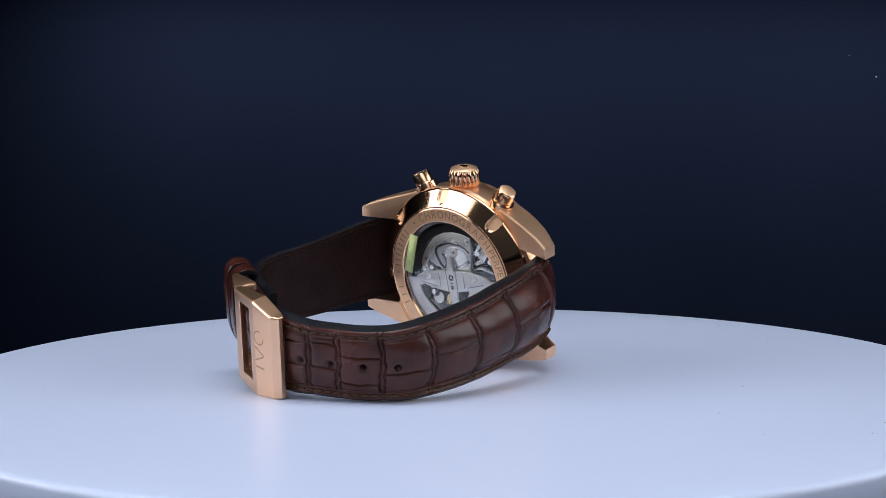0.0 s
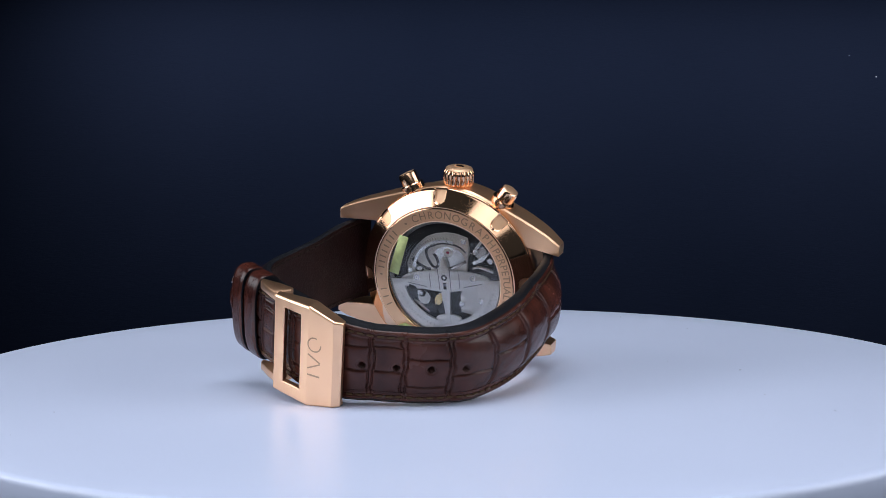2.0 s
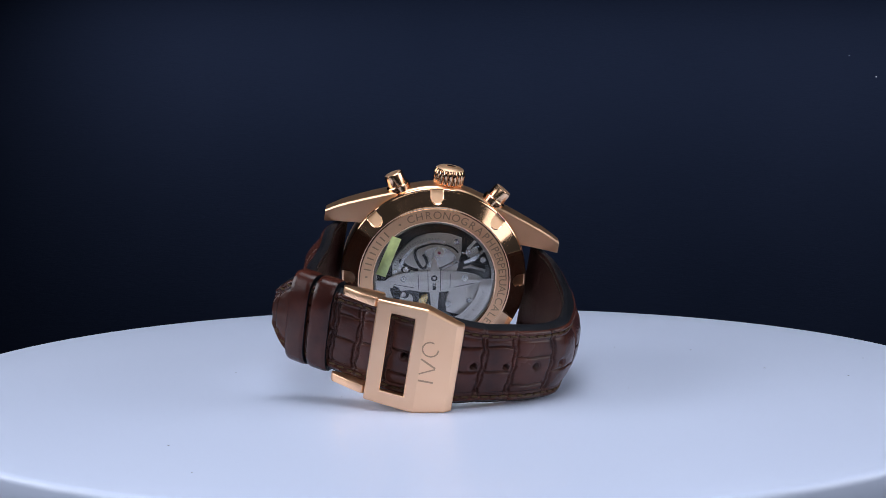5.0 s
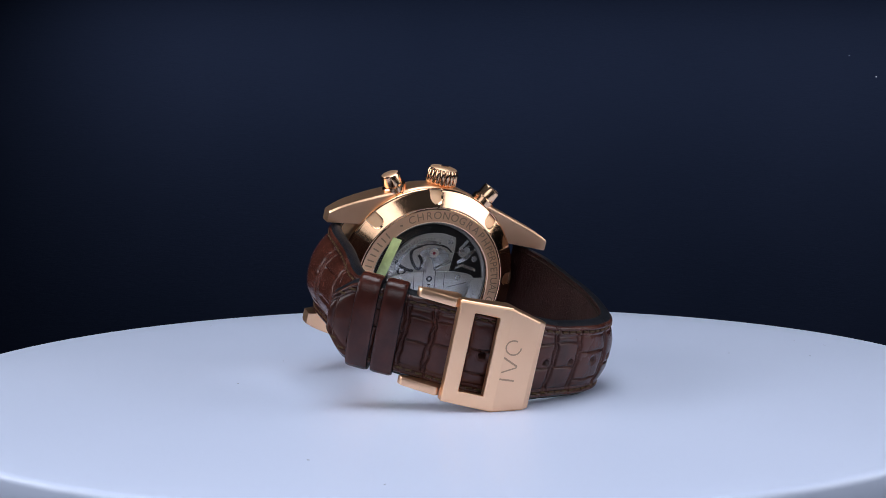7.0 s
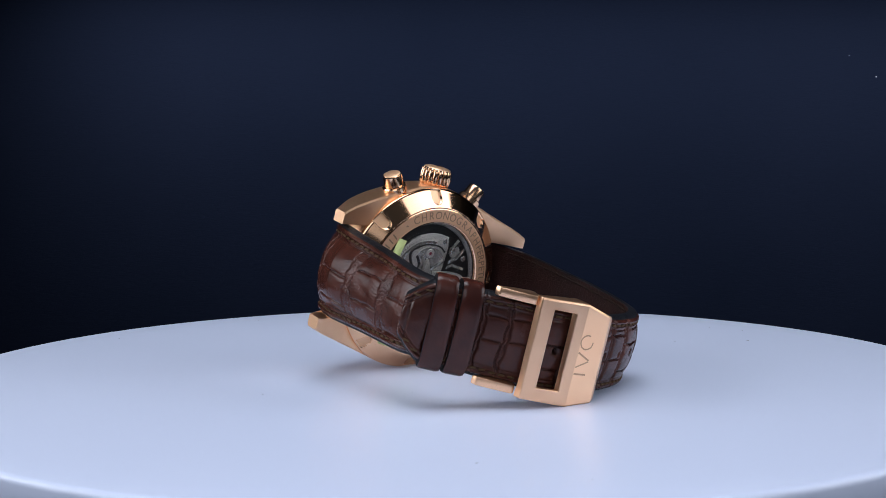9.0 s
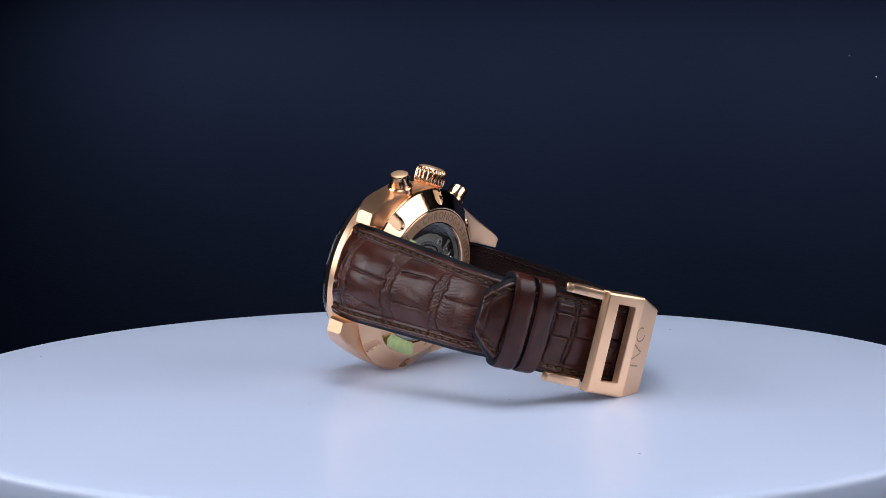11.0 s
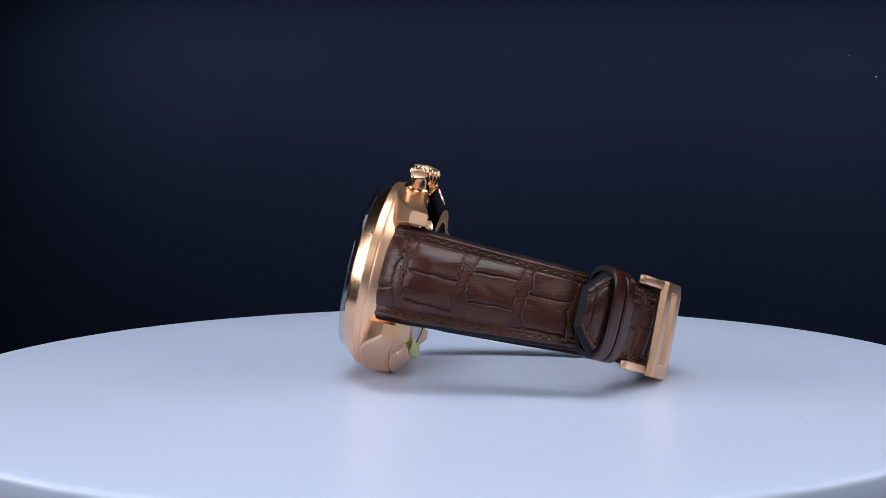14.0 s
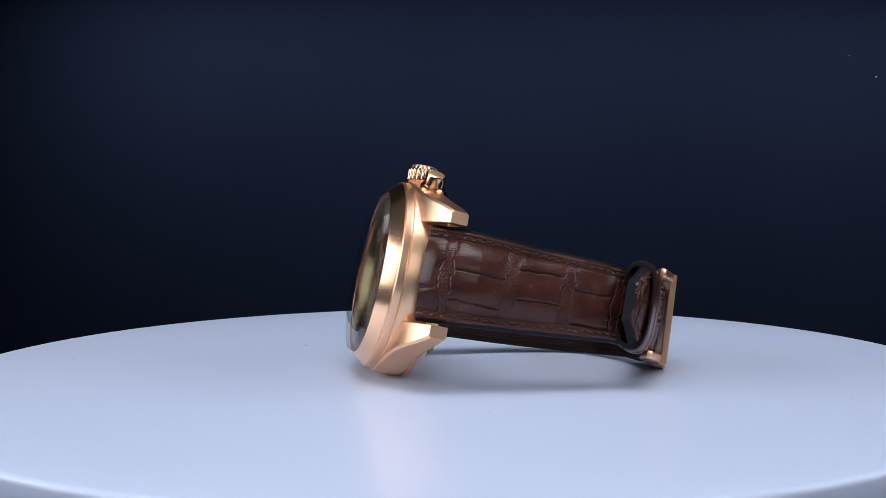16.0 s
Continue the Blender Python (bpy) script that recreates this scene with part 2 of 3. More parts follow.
def make_case():
    prof = [(14.0, -3.9), (22.0, -3.9), (22.7, -4.0), (23.1, -4.5), (23.2, -7.0), (23.1, -10.2), (22.9, -10.7), (22.45, -10.9),
            (22.35, -11.5), (21.0, -11.9), (14.0, -11.9)]
    body = part("case_body", lathe(prof, 180), brushed, watch, m=CASE, sharp=25)
    prof = [(21.5, -11.0), (22.3, -11.0), (22.5, -11.15), (22.5, -12.55), (22.3, -12.75), (21.0, -12.8)]
    part("bezel_band", lathe(prof, 180), brushed, watch, "brushed red gold band under the bezel", CASE, sharp=20)
    prof = [(21.0, -12.6), (22.0, -12.7), (22.1, -12.85), (20.05, -15.45), (19.8, -15.7), (19.5, -15.75), (19.35, -15.6), (19.3, -14.5), (19.0, -13.0)]
    part("bezel", lathe(prof, 180), bezel_gold, watch, "polished red gold bezel", CASE, sharp=15)
    # lugs: one horn for each corner, its flank tangent to the round case
    shape = ((7.0, -10.75, -4.1), (10, -10.75, -4.0), (14, -10.65, -3.8), (18, -10.0, -3.3), (21, -9.0, -2.75), (23.5, -7.9, -2.1), (25.5, -6.7, -1.5),
             (27.3, -5.5, -0.9), (28.4, -4.8, -0.6), (29.0, -4.35, -0.5))
    for sx in (1, -1):
        for sy in (1, -1):
            rows = []
            for k, (x, zt, zb) in enumerate(shape):
                y0, c, w = 11.4, 0.15, 0.4
                ymax = 21.9 - 0.338 * (x - 7.3) - (0.3 if x < 8 else 0) - 0.05 * max(0.0, x - 25.0) ** 1.6
                ring = [(y0 + c, zb), (ymax - w, zb), (ymax, zb - w), (ymax + 0.15, zt + 0.5), (ymax - 0.35, zt), (y0 + c, zt), (y0, zt + c), (y0, zb - c)]
                rows.append([(sx * x, sy * y, z) for y, z in ring])
            bm, vs = grid_mesh(rows, closed_v=True)
            bm.faces.new(vs[0])
            bm.faces.new(vs[-1])
            part("lug", bm, brushed, watch, m=CASE, sharp=13)
    return body


def make_caseback():
    # screw-in back: flat lettered ring, polished bevel with eight key slots, glazed middle
    radii = [15.05, 15.15, 15.4, 16.2, 17.2, 18.2, 18.55, 18.7, 18.8] + list(np.arange(19.0, 22.31, 0.11)) + [22.5, 22.9, 23.0, 22.9, 22.0]
    rows = []
    for i in range(1440):
        a = i / 1440 * 360
        row = []
        for k, r in enumerate(radii):
            if r <= 15.06 and k == 0:
                z = -1.2
            elif r <= 18.56:
                z = 0.0 if 15.1 < r < 18.5 else -0.08
            elif r <= 18.85:
                z = -0.22 if r < 18.75 else -0.05
            else:
                z = -0.05 - 2.5 * ((min(r, 22.5) - 18.8) / 3.7)
            if k >= len(radii) - 4:
                z = (-2.75, -3.1, -3.7, -4.1)[k - len(radii) + 4]
            d = (a - 7.0 + 22.5) % 45 - 22.5
            side, along = r * math.sin(radians(d)), r * math.cos(radians(d))
            inside = abs(side) < 1.5 and (along > 21.0 or (along - 21.0) ** 2 + side ** 2 < 2.25)
            if 18.9 < r <= 22.6 and inside:
                z -= 0.75
            row.append((r * math.cos(radians(a)), r * math.sin(radians(a)), z))
        rows.append(row)
    bm, _ = grid_mesh(rows, closed_u=True)
    for f in bm.faces:
        c = f.calc_center_median()
        d = (math.degrees(math.atan2(c.y, c.x)) - 7.0 + 22.5) % 45 - 22.5
        r = math.hypot(c.x, c.y)
        side, along = r * math.sin(radians(d)), r * math.cos(radians(d))
        if 18.9 < r < 22.6 and abs(side) < 1.5 and (along > 21.0 or (along - 21.0) ** 2 + side ** 2 < 2.25):
            f.material_index = 1
    back = part("caseback", bm, gold, watch, "polished red gold screw-in case back with engraved ring", CASE, sharp=30, clean=False)
    back.data.materials.append(satin)
    bm = lathe([(15.35, 0.0), (15.35, 0.035), (18.35, 0.035), (18.35, 0.0)], 180)
    part("letter_ring", bm, satin, back, "satin ring engraved with words")
    # engraving
    cache = {}

    def put(ch, angle, r=16.85, size=2.7):
        if ch not in cache:
            cache[ch] = letter_mesh(ch, size, 0.012)
            cache[ch].materials.append(engraved)
        a = radians(angle)
        share("letter", cache[ch], back, mm_pose(r * math.cos(a), r * math.sin(a), 0.05, 0, 0, angle - 90))

    def words(text, start, end):
        wide = {"I": 0.55, "L": 0.85, "E": 0.85, "P": 0.9, "R": 1.0, "C": 1.0, "T": 0.9, " ": 0.7}
        w = [wide.get(c, 1.08) for c in text]
        total = sum(w) - (w[0] + w[-1]) / 2
        pos = 0.0
        for i, c in enumerate(text):
            if i:
                pos += (w[i - 1] + w[i]) / 2
            if c != " ":
                put(c, start + (end - start) * pos / total)

    words("CHRONOGRAPH", 119.0, 44.0)
    words("PERPETUAL", 37.0, -4.0)
    words("CALENDAR", -10.0, -58.0)
    bar = slab([(-0.85, -0.17), (0.85, -0.17), (0.85, 0.17), (-0.85, 0.17)], 0.0, 0.03)
    # two short names stand as plain strokes
    finish(bar)
    bmesh.ops.scale(bar, vec=(MM, MM, MM), verts=bar.verts)
    stroke = bpy.data.meshes.new("stroke")
    bar.to_mesh(stroke)
    stroke.materials.append(engraved)
    for angle in [178 - 5.0 * i for i in range(8)] + [198, 205, 212]:
        a = radians(angle)
        share("stroke", stroke, back, mm_pose(16.85 * math.cos(a), 16.85 * math.sin(a), 0.037, 0, 0, angle))
    for angle in (129.0, 184.5, -66.0):
        a = radians(angle)
        share("dot", stroke, back, pose(16.85 * MM * math.cos(a), 16.85 * MM * math.sin(a), 0.037 * MM) @ Matrix.Diagonal((0.35, 1.2, 1, 1)))
    return back


def make_window(back):
    bm = lathe([(0.05, -0.25), (8, -0.25), (15.06, -0.25), (15.06, -0.6), (8, -0.6), (0.05, -0.6)], 96)
    glass = part("back_glass", bm, sapphire, back, "clear sapphire window")
    glass.visible_shadow = False
    bm = slab([(14.6 * math.cos(radians(a)), 14.6 * math.sin(radians(a))) for a in range(0, 360, 5) if 14.6 * math.sin(radians(a)) < 13.0], -0.13, -0.10)
    film = part("protective_film", bm, film_mat, back, "thin clear film over the window")
    film.visible_shadow = False
    # green pull tabs
    bm = bmesh.new()
    pts = [[(-14.6, -0.2), (-12.1, -0.7)], [(-13.5, 4.6), (-11.0, 4.3)], [(-12.1, 10.0), (-9.7, 9.6)]]
    grid_mesh([[(x, y, z) for (x, y), z in zip(row, (0.12, 0.10))] for row in pts], bm=bm)
    tab = part("tape_tab", bm, sticker_mat, watch, "pale green pull tab on the window", CASE)
    tab.modifiers.new("thickness", "SOLIDIFY").thickness = 0.00008
    bm = bmesh.new()
    rows = [[(-11.8, -14.3, 0.9), (-11.0, -16.2, 0.7)], [(-9.6, -13.2, 0.25), (-9.6, -16.4, 0.25)], [(-4.5, -14.3, 0.5), (-4.6, -17.6, 0.6)],
            [(-0.4, -15.0, 1.3), (-0.5, -18.2, 1.7)]]
    grid_mesh(rows, bm=bm)
    tab = part("tape_tab", bm, sticker_mat, watch, "pale green pull tab curling off the edge", CASE)
    tab.modifiers.new("thickness", "SOLIDIFY").thickness = 0.00008


def oval(cx, cy, rx, ry, n=28):
    return [(cx + rx * math.cos(2 * math.pi * i / n), cy + ry * math.sin(2 * math.pi * i / n)) for i in range(n)]


def gear(cx, cy, r, teeth, z0, z1, bm=None):
    pts = []
    for i in range(teeth * 4):
        a = 2 * math.pi * i / (teeth * 4)
        rr = r if i % 4 < 2 else r * 0.9
        pts.append((cx + rr * math.cos(a), cy + rr * math.sin(a)))
    return slab(pts, z0, z1, bm)


def make_movement():
    """Everything behind the window stands upright, so it is turned against the case."""
    up = CASE @ pose(0, 0, 0, 0, 0, 9.3)
    bm = lathe([(0.05, -3.6), (15.0, -3.6), (15.05, -1.0), (15.3, -1.0), (15.3, -4.0), (0.05, -4.0)], 96)
    plate = part("movement_plate", bm, dark_steel, watch, "dark movement base plate", up)
    bm = arc_slab(11.6, 14.6, 38, 176, -3.1, -2.5, bevel=0.12)
    part("rim_bridge", bm, dark_steel, plate)
    part("movement_ring", lathe([(14.2, -1.9), (14.35, -1.5), (14.95, -1.2), (14.95, -2.0)], 120), engraved_steel, plate)
    # large bridge in the upper half, with its curved slot
    pts = [(-10.4, 1.0), (-10.3, 3.9), (-9.0, 6.3), (-6.9, 8.7), (-4.4, 10.6), (-1.5, 11.6), (1.4, 11.8), (4.2, 11.4), (6.9, 10.4), (6.9, 7.8), (6.7, 6.1), (6.1, 4.6), (5.9, 2.7),
           (5.0, 0.0), (2.5, -1.8), (-3.5, -2.8), (-8.4, -3.2)]
    part("bridge", slab(pts, -3.1, -2.2, bevel=0.15), steel, plate, "brushed steel bridge")
    _, inner = curve_through([(-1.9, 3.2), (-1.2, 5.2), (-2.4, 6.9), (-0.6, 8.0), (1.6, 8.2), (3.9, 7.4), (5.3, 5.9), (5.2, 4.3), (3.0, 3.2), (1.0, 2.6)], 0.3)
    part("bridge", slab([tuple(q) for q in inner], -2.4, -2.0, bevel=0.1), bright_steel, plate, "satin steel bridge tongue")
    pts = [(9.5, -1.0), (13.2, -1.2), (13.0, -6.0), (9.0, -10.5), (3.0, -9.0), (3.2, -4.5)]
    part("bridge", slab(pts, -3.3, -2.5, bevel=0.15), steel, plate, "brushed steel bridge")
    pts = [(-12.6, -2.0), (-8.0, -2.5), (-5.0, -6.0), (-3.0, -11.5), (-7.0, -11.0), (-11.0, -7.5)]
    part("bridge", slab(pts, -3.4, -2.9, bevel=0.15), dark_steel, plate)
    # slots are not cut: dark strips laid on the bridge stand in for dark openings
    _, s_line = curve_through([(6.0, 6.6), (4.7, 7.9), (2.6, 8.7), (0.0, 9.0), (-2.1, 8.6), (-4.0, 8.0)], 0.2)
    part("slot", ribbon([tuple(q) for q in s_line], 0.42, -2.25, -2.12), black, plate, "thin dark arched slot")
    _, s_line = curve_through([(-2.1, 8.6), (-4.0, 8.0), (-4.7, 6.6), (-4.2, 4.6), (-3.2, 3.0), (-2.3, 2.8), (-1.7, 3.8), (-2.1, 5.4), (-2.7, 6.3)], 0.2)
    part("slot", ribbon([tuple(q) for q in s_line], 0.72, -2.25, -2.10), black, plate, "curved dark slot")
    _, b_line = curve_through([(-8.1, 4.7), (-7.6, 4.0), (-6.6, 3.3), (-5.3, 2.6), (-3.9, 2.3)], 0.2)
    part("slot", ribbon([tuple(q) for q in b_line], 0.75, -2.25, -2.1), black, plate)
    part("slot", slab(oval(-8.0, 4.6, 0.75, 0.7), -2.25, -2.09), black, plate)
    part("slot", slab(oval(-7.0, 2.4, 1.25, 0.9), -2.25, -2.11), black, plate)
    part("slot", ribbon([(1.4, 2.5), (3.6, 3.4), (5.9, 4.5)], 0.8, -2.0, -1.97), dark_steel, plate)
    part("lever", slab([(1.7, 2.7), (3.6, 3.7), (5.7, 4.8), (5.9, 4.3), (4.0, 3.2), (2.0, 2.3)], -2.0, -1.75, bevel=0.08), bright_steel, plate)
    part("cock", slab(oval(1.3, 6.7, 1.3, 1.2), -2.05, -1.85, bevel=0.2), steel, plate)
    part("jewel", lathe([(0.02, 0.0), (0.4, 0.0), (0.5, -0.1)], 16), plain("ruby", (0.25, 0.02, 0.05), 0.1), plate, "red ruby jewel", mm_pose(1.3, 6.7, -1.84))
    part("wheel", gear(9.6, 6.4, 1.6, 22, -3.2, -2.8), steel, plate)
    part("wheel", gear(11.3, 3.2, 1.7, 26, -3.4, -3.0), dark_steel, plate)
    part("wheel", gear(7.4, 9.4, 1.5, 20, -3.2, -2.8), dark_steel, plate)
    part("wheel", gear(6.0, -4.0, 2.4, 30, -3.0, -2.4), steel, plate)
    part("lever", slab([(7.4, 4.3), (9.6, 5.2), (12.2, 7.4), (12.6, 6.8), (10.3, 4.4), (7.7, 3.5)], -2.6, -2.2, bevel=0.08), bright_steel, plate)
    part("lever", slab([(7.2, 2.2), (9.0, 2.7), (12.6, 1.3), (12.8, 2.0), (9.2, 3.4), (7.3, 2.8)], -2.6, -2.3, bevel=0.06), bright_steel, plate)
    part("lever", slab([(8.2, 7.6), (8.8, 7.3), (10.6, 9.2), (10.0, 9.7)], -2.6, -2.3, bevel=0.06), steel, plate)
    part("spring", ribbon([(6.9, 6.6), (8.2, 6.2), (9.2, 7.9), (11.2, 8.0)], 0.28, -2.55, -2.35), bright_steel, plate)
    for x, y, r in ((-6.9, -5.6, 1.7), (-9.4, -4.2, 1.2), (-4.6, -8.4, 1.1)):
        part("wheel", gear(x, y, r, 20, -2.9, -2.6), dark_steel if r < 1.5 else steel, plate)
    part("lever", slab([(-9.8, -6.4), (-6.0, -9.6), (-5.5, -9.0), (-9.4, -5.8)], -2.6, -2.4, bevel=0.06), bright_steel, plate)
    part("train_bridge", arc_slab(8.2, 9.0, 70, 168, -2.2, -2.02, steps=30), bright_steel, plate, m=mm_pose(0, 1.0, 0))
    part("wheel", slab([(-3.9, -7.0), (-3.8, -5.6), (-3.0, -4.5), (-1.7, -4.1), (-1.5, -5.0), (-2.0, -6.4), (-2.7, -7.3)], -2.9, -2.1, bevel=0.1), brass, plate, "yellow brass wheel")
    part("wheel", gear(-7.3, -4.2, 1.1, 18, -3.0, -2.4), dark_steel, plate)
    # screws
    bm = lathe([(0.02, 0.0), (0.62, 0.0), (0.75, -0.1), (0.75, -0.35), (0.02, -0.35)], 20)
    slab([(-0.7, -0.09), (0.7, -0.09), (0.7, 0.09), (-0.7, 0.09)], -0.02, 0.012, bm)
    head = part("screw", bm, bright_steel, plate)
    spots = [(5.6, 9.4, 40), (-7.0, 2.4, 10), (8.8, -6.0, -70), (3.5, -6.8, -15), (8.6, 6.8, 60), (-9.6, 1.9, -25), (-7.7, -4.1, 0), (12.2, 4.6, 30)]
    head.matrix_basis = mm_pose(spots[0][0], spots[0][1], -2.05, 0, 0, spots[0][2])
    for x, y, a in spots[1:]:
        share("screw", head.data, plate, mm_pose(x, y, -2.05, 0, 0, a))
    # ring of plain strokes along the bridge rim
    bm = slab([(-0.12, -0.28), (0.12, -0.28), (0.12, 0.28), (-0.12, 0.28)], -0.01, 0.02)
    mark = part("stroke", bm, engraved_steel, plate)
    for i in range(20):
        a = 165 - 4.3 * i
        m = mm_pose(9.7 * math.cos(radians(a)) * 1.02, 1.2 + 9.1 * math.sin(radians(a)), -2.2, 0, 0, a - 90)
        if i == 0:
            mark.matrix_basis = m
        else:
            share("stroke", mark.data, plate, m)


def make_rotor():
    up = CASE @ pose(0, 0, 0, 0, 0, 9.3)
    # weight: lower half ring joined to the wings of the aircraft plate
    bm = arc_slab(11.3, 14.5, 183, 357, -1.75, -1.15, steps=60, bevel=0.15)
    slab([(-14.6, -0.2), (-10.2, -0.2), (-10.2, -2.0), (-14.4, -2.0)], -1.75, -1.17, bm)
    slab([(14.6, -0.2), (10.2, -0.2), (10.2, -2.0), (14.4, -2.0)], -1.75, -1.17, bm)
    rotor = part("rotor", bm, steel, watch, "steel winding rotor shaped as an aircraft", up)
    wing = []
    for i in range(41):
        x = -12.0 + 24.0 * i / 40
        wing.append((x, -0.1 + 2.25 * max(0.0, 1 - (abs(x) / 12.0) ** 2.6) ** 0.6))
    for i in range(41):
        x = 12.0 - 24.0 * i / 40
        wing.append((x, -0.2 - 3.1 * max(0.0, 1 - (abs(x) / 12.0) ** 1.7) ** 0.75))
    part("wing", slab(wing, -1.6, -0.98, bevel=0.12), steel, rotor)
    body = [(0, 5.8), (0.55, 4.9), (0.95, 3.0), (1.25, 0.6), (1.25, -2.0), (1.0, -5.0), (0.75, -8.0), (0.6, -11.8)]
    part("fuselage", slab(body + [(-x, y) for x, y in body[:0:-1]], -1.5, -0.86, bevel=0.14), steel, rotor)
    tail = oval(0, -10.3, 3.4, 1.05)
    part("tailplane", slab(tail, -1.55, -0.93, bevel=0.12), steel, rotor)
    for x in (-7.6, 7.6):
        part("roundel", lathe([(0.45, 0.0), (0.5, 0.07), (0.75, 0.07), (0.8, 0.0)], 24), bright_steel, rotor, m=mm_pose(x, 0.35, -0.98))
        part("roundel", lathe([(0.02, 0.03), (0.2, 0.03), (0.25, 0.0)], 16), bright_steel, rotor, m=mm_pose(x, 0.35, -0.98))
    part("bearing", lathe([(0.35, 0.0), (0.42, 0.1), (0.72, 0.1), (0.8, 0.0)], 28), black, rotor, m=mm_pose(0, 0.45, -0.87))
    part("canopy", slab([(-0.42, -0.9), (0.42, -0.9), (0.42, -2.6), (-0.42, -2.6)], -0.87, -0.83), black, rotor)
    part("canopy", slab([(-0.34, -1.15), (0.34, -1.15), (0.34, -1.6), (-0.34, -1.6)], -0.85, -0.81), bright_steel, rotor)
    for pts in ([(-4.0, 1.5), (-3.9, -2.2)], [(4.0, 1.5), (3.9, -2.2)], [(-10.0, -1.0), (-5.0, -2.0)], [(10.0, -1.0), (5.0, -2.0)], [(-1.6, 2.6), (-1.5, -3.0)], [(1.6, 2.6), (1.5, -3.0)]):
        part("panel_line", ribbon(pts, 0.16, -0.99, -0.965), black, rotor)
    bm = slab([(-0.12, -0.32), (0.12, -0.32), (0.12, 0.32), (-0.12, 0.32)], 0.0, 0.02)
    mark = part("stroke", bm, engraved_steel, rotor)
    for i in range(15):
        a = 198 + 4.4 * i
        m = mm_pose(12.9 * math.cos(radians(a)), 12.9 * math.sin(radians(a)), -1.15, 0, 0, a + 90)
        if i == 0:
            mark.matrix_basis = m
        else:
            share("stroke", mark.data, rotor, m)
    for i, ch in enumerate("POWER RESERVE"):
        if ch == " ":
            continue
        a = 297 + 3.9 * i
        me = letter_mesh(ch, 1.15, 0.008)
        me.materials.append(engraved_steel)
        share("letter", me, rotor, mm_pose(12.9 * math.cos(radians(a)), 12.9 * math.sin(radians(a)), -1.14, 0, 0, a + 90))


def make_crown():
    rows = []
    n = 18 * 10
    prof = [(1.9, 22.4), (2.6, 22.6), (3.3, 22.9), (3.65, 23.3), (3.85, 23.8), (3.9, 26.0), (3.75, 26.7), (3.35, 27.15)]
    for i in range(n):
        a = 2 * math.pi * i / n
        k = abs(math.sin(9 * a)) ** 0.55
        rows.append([(r * (1 - (0.12 * (1 - k) if 0 < j < 7 else 0)) * math.cos(a), y, -7.3 + r * (1 - (0.12 * (1 - k) if 0 < j < 7 else 0)) * math.sin(a))
                     for j, (r, y) in enumerate(prof)])
    bm, _ = grid_mesh(rows, closed_u=True)
    crown = part("crown", bm, soft_gold, watch, "fluted red gold crown", CASE, sharp=50)
    cap = lathe([(3.35, 0.0), (3.2, 0.18), (2.6, 0.42), (1.4, 0.62), (0.05, 0.66)], 48)
    part("crown_cap", cap, satin, crown, m=mm_pose(0, 27.15, -7.3, -90))
    bm = slab(oval(0, 0, 1.2, 0.8), 0.60, 0.72, bevel=0.05)
    part("emblem", bm, soft_gold, crown, m=mm_pose(0, 27.15, -7.3, -90))


def make_pushers():
    for side in (1, -1):
        # local z of the pusher points out of the case along a radius
        m = CASE @ Matrix.Rotation(radians(-30 * side), 4, "Z") @ mm_pose(0, 0, -6.7, -90)
        prof = [(2.95, 18.5), (2.95, 22.2), (2.7, 22.35), (2.7, 22.6), (2.95, 22.75), (2.95, 24.5), (2.75, 24.75), (2.0, 24.8)]
        collar = part("pusher", lathe(prof, 48), soft_gold, watch, "polished red gold chronograph pusher", m, sharp=20)
        prof = [(2.15, 24.3), (2.32, 24.6), (2.32, 27.3), (2.24, 27.55), (2.05, 27.7)]
        part("button", lathe(prof, 48), soft_gold, collar, sharp=25)
        part("button_cap", lathe([(2.06, 27.69), (1.9, 27.78), (1.2, 27.87), (0.03, 27.92)], 48), satin, collar, "satin domed top")


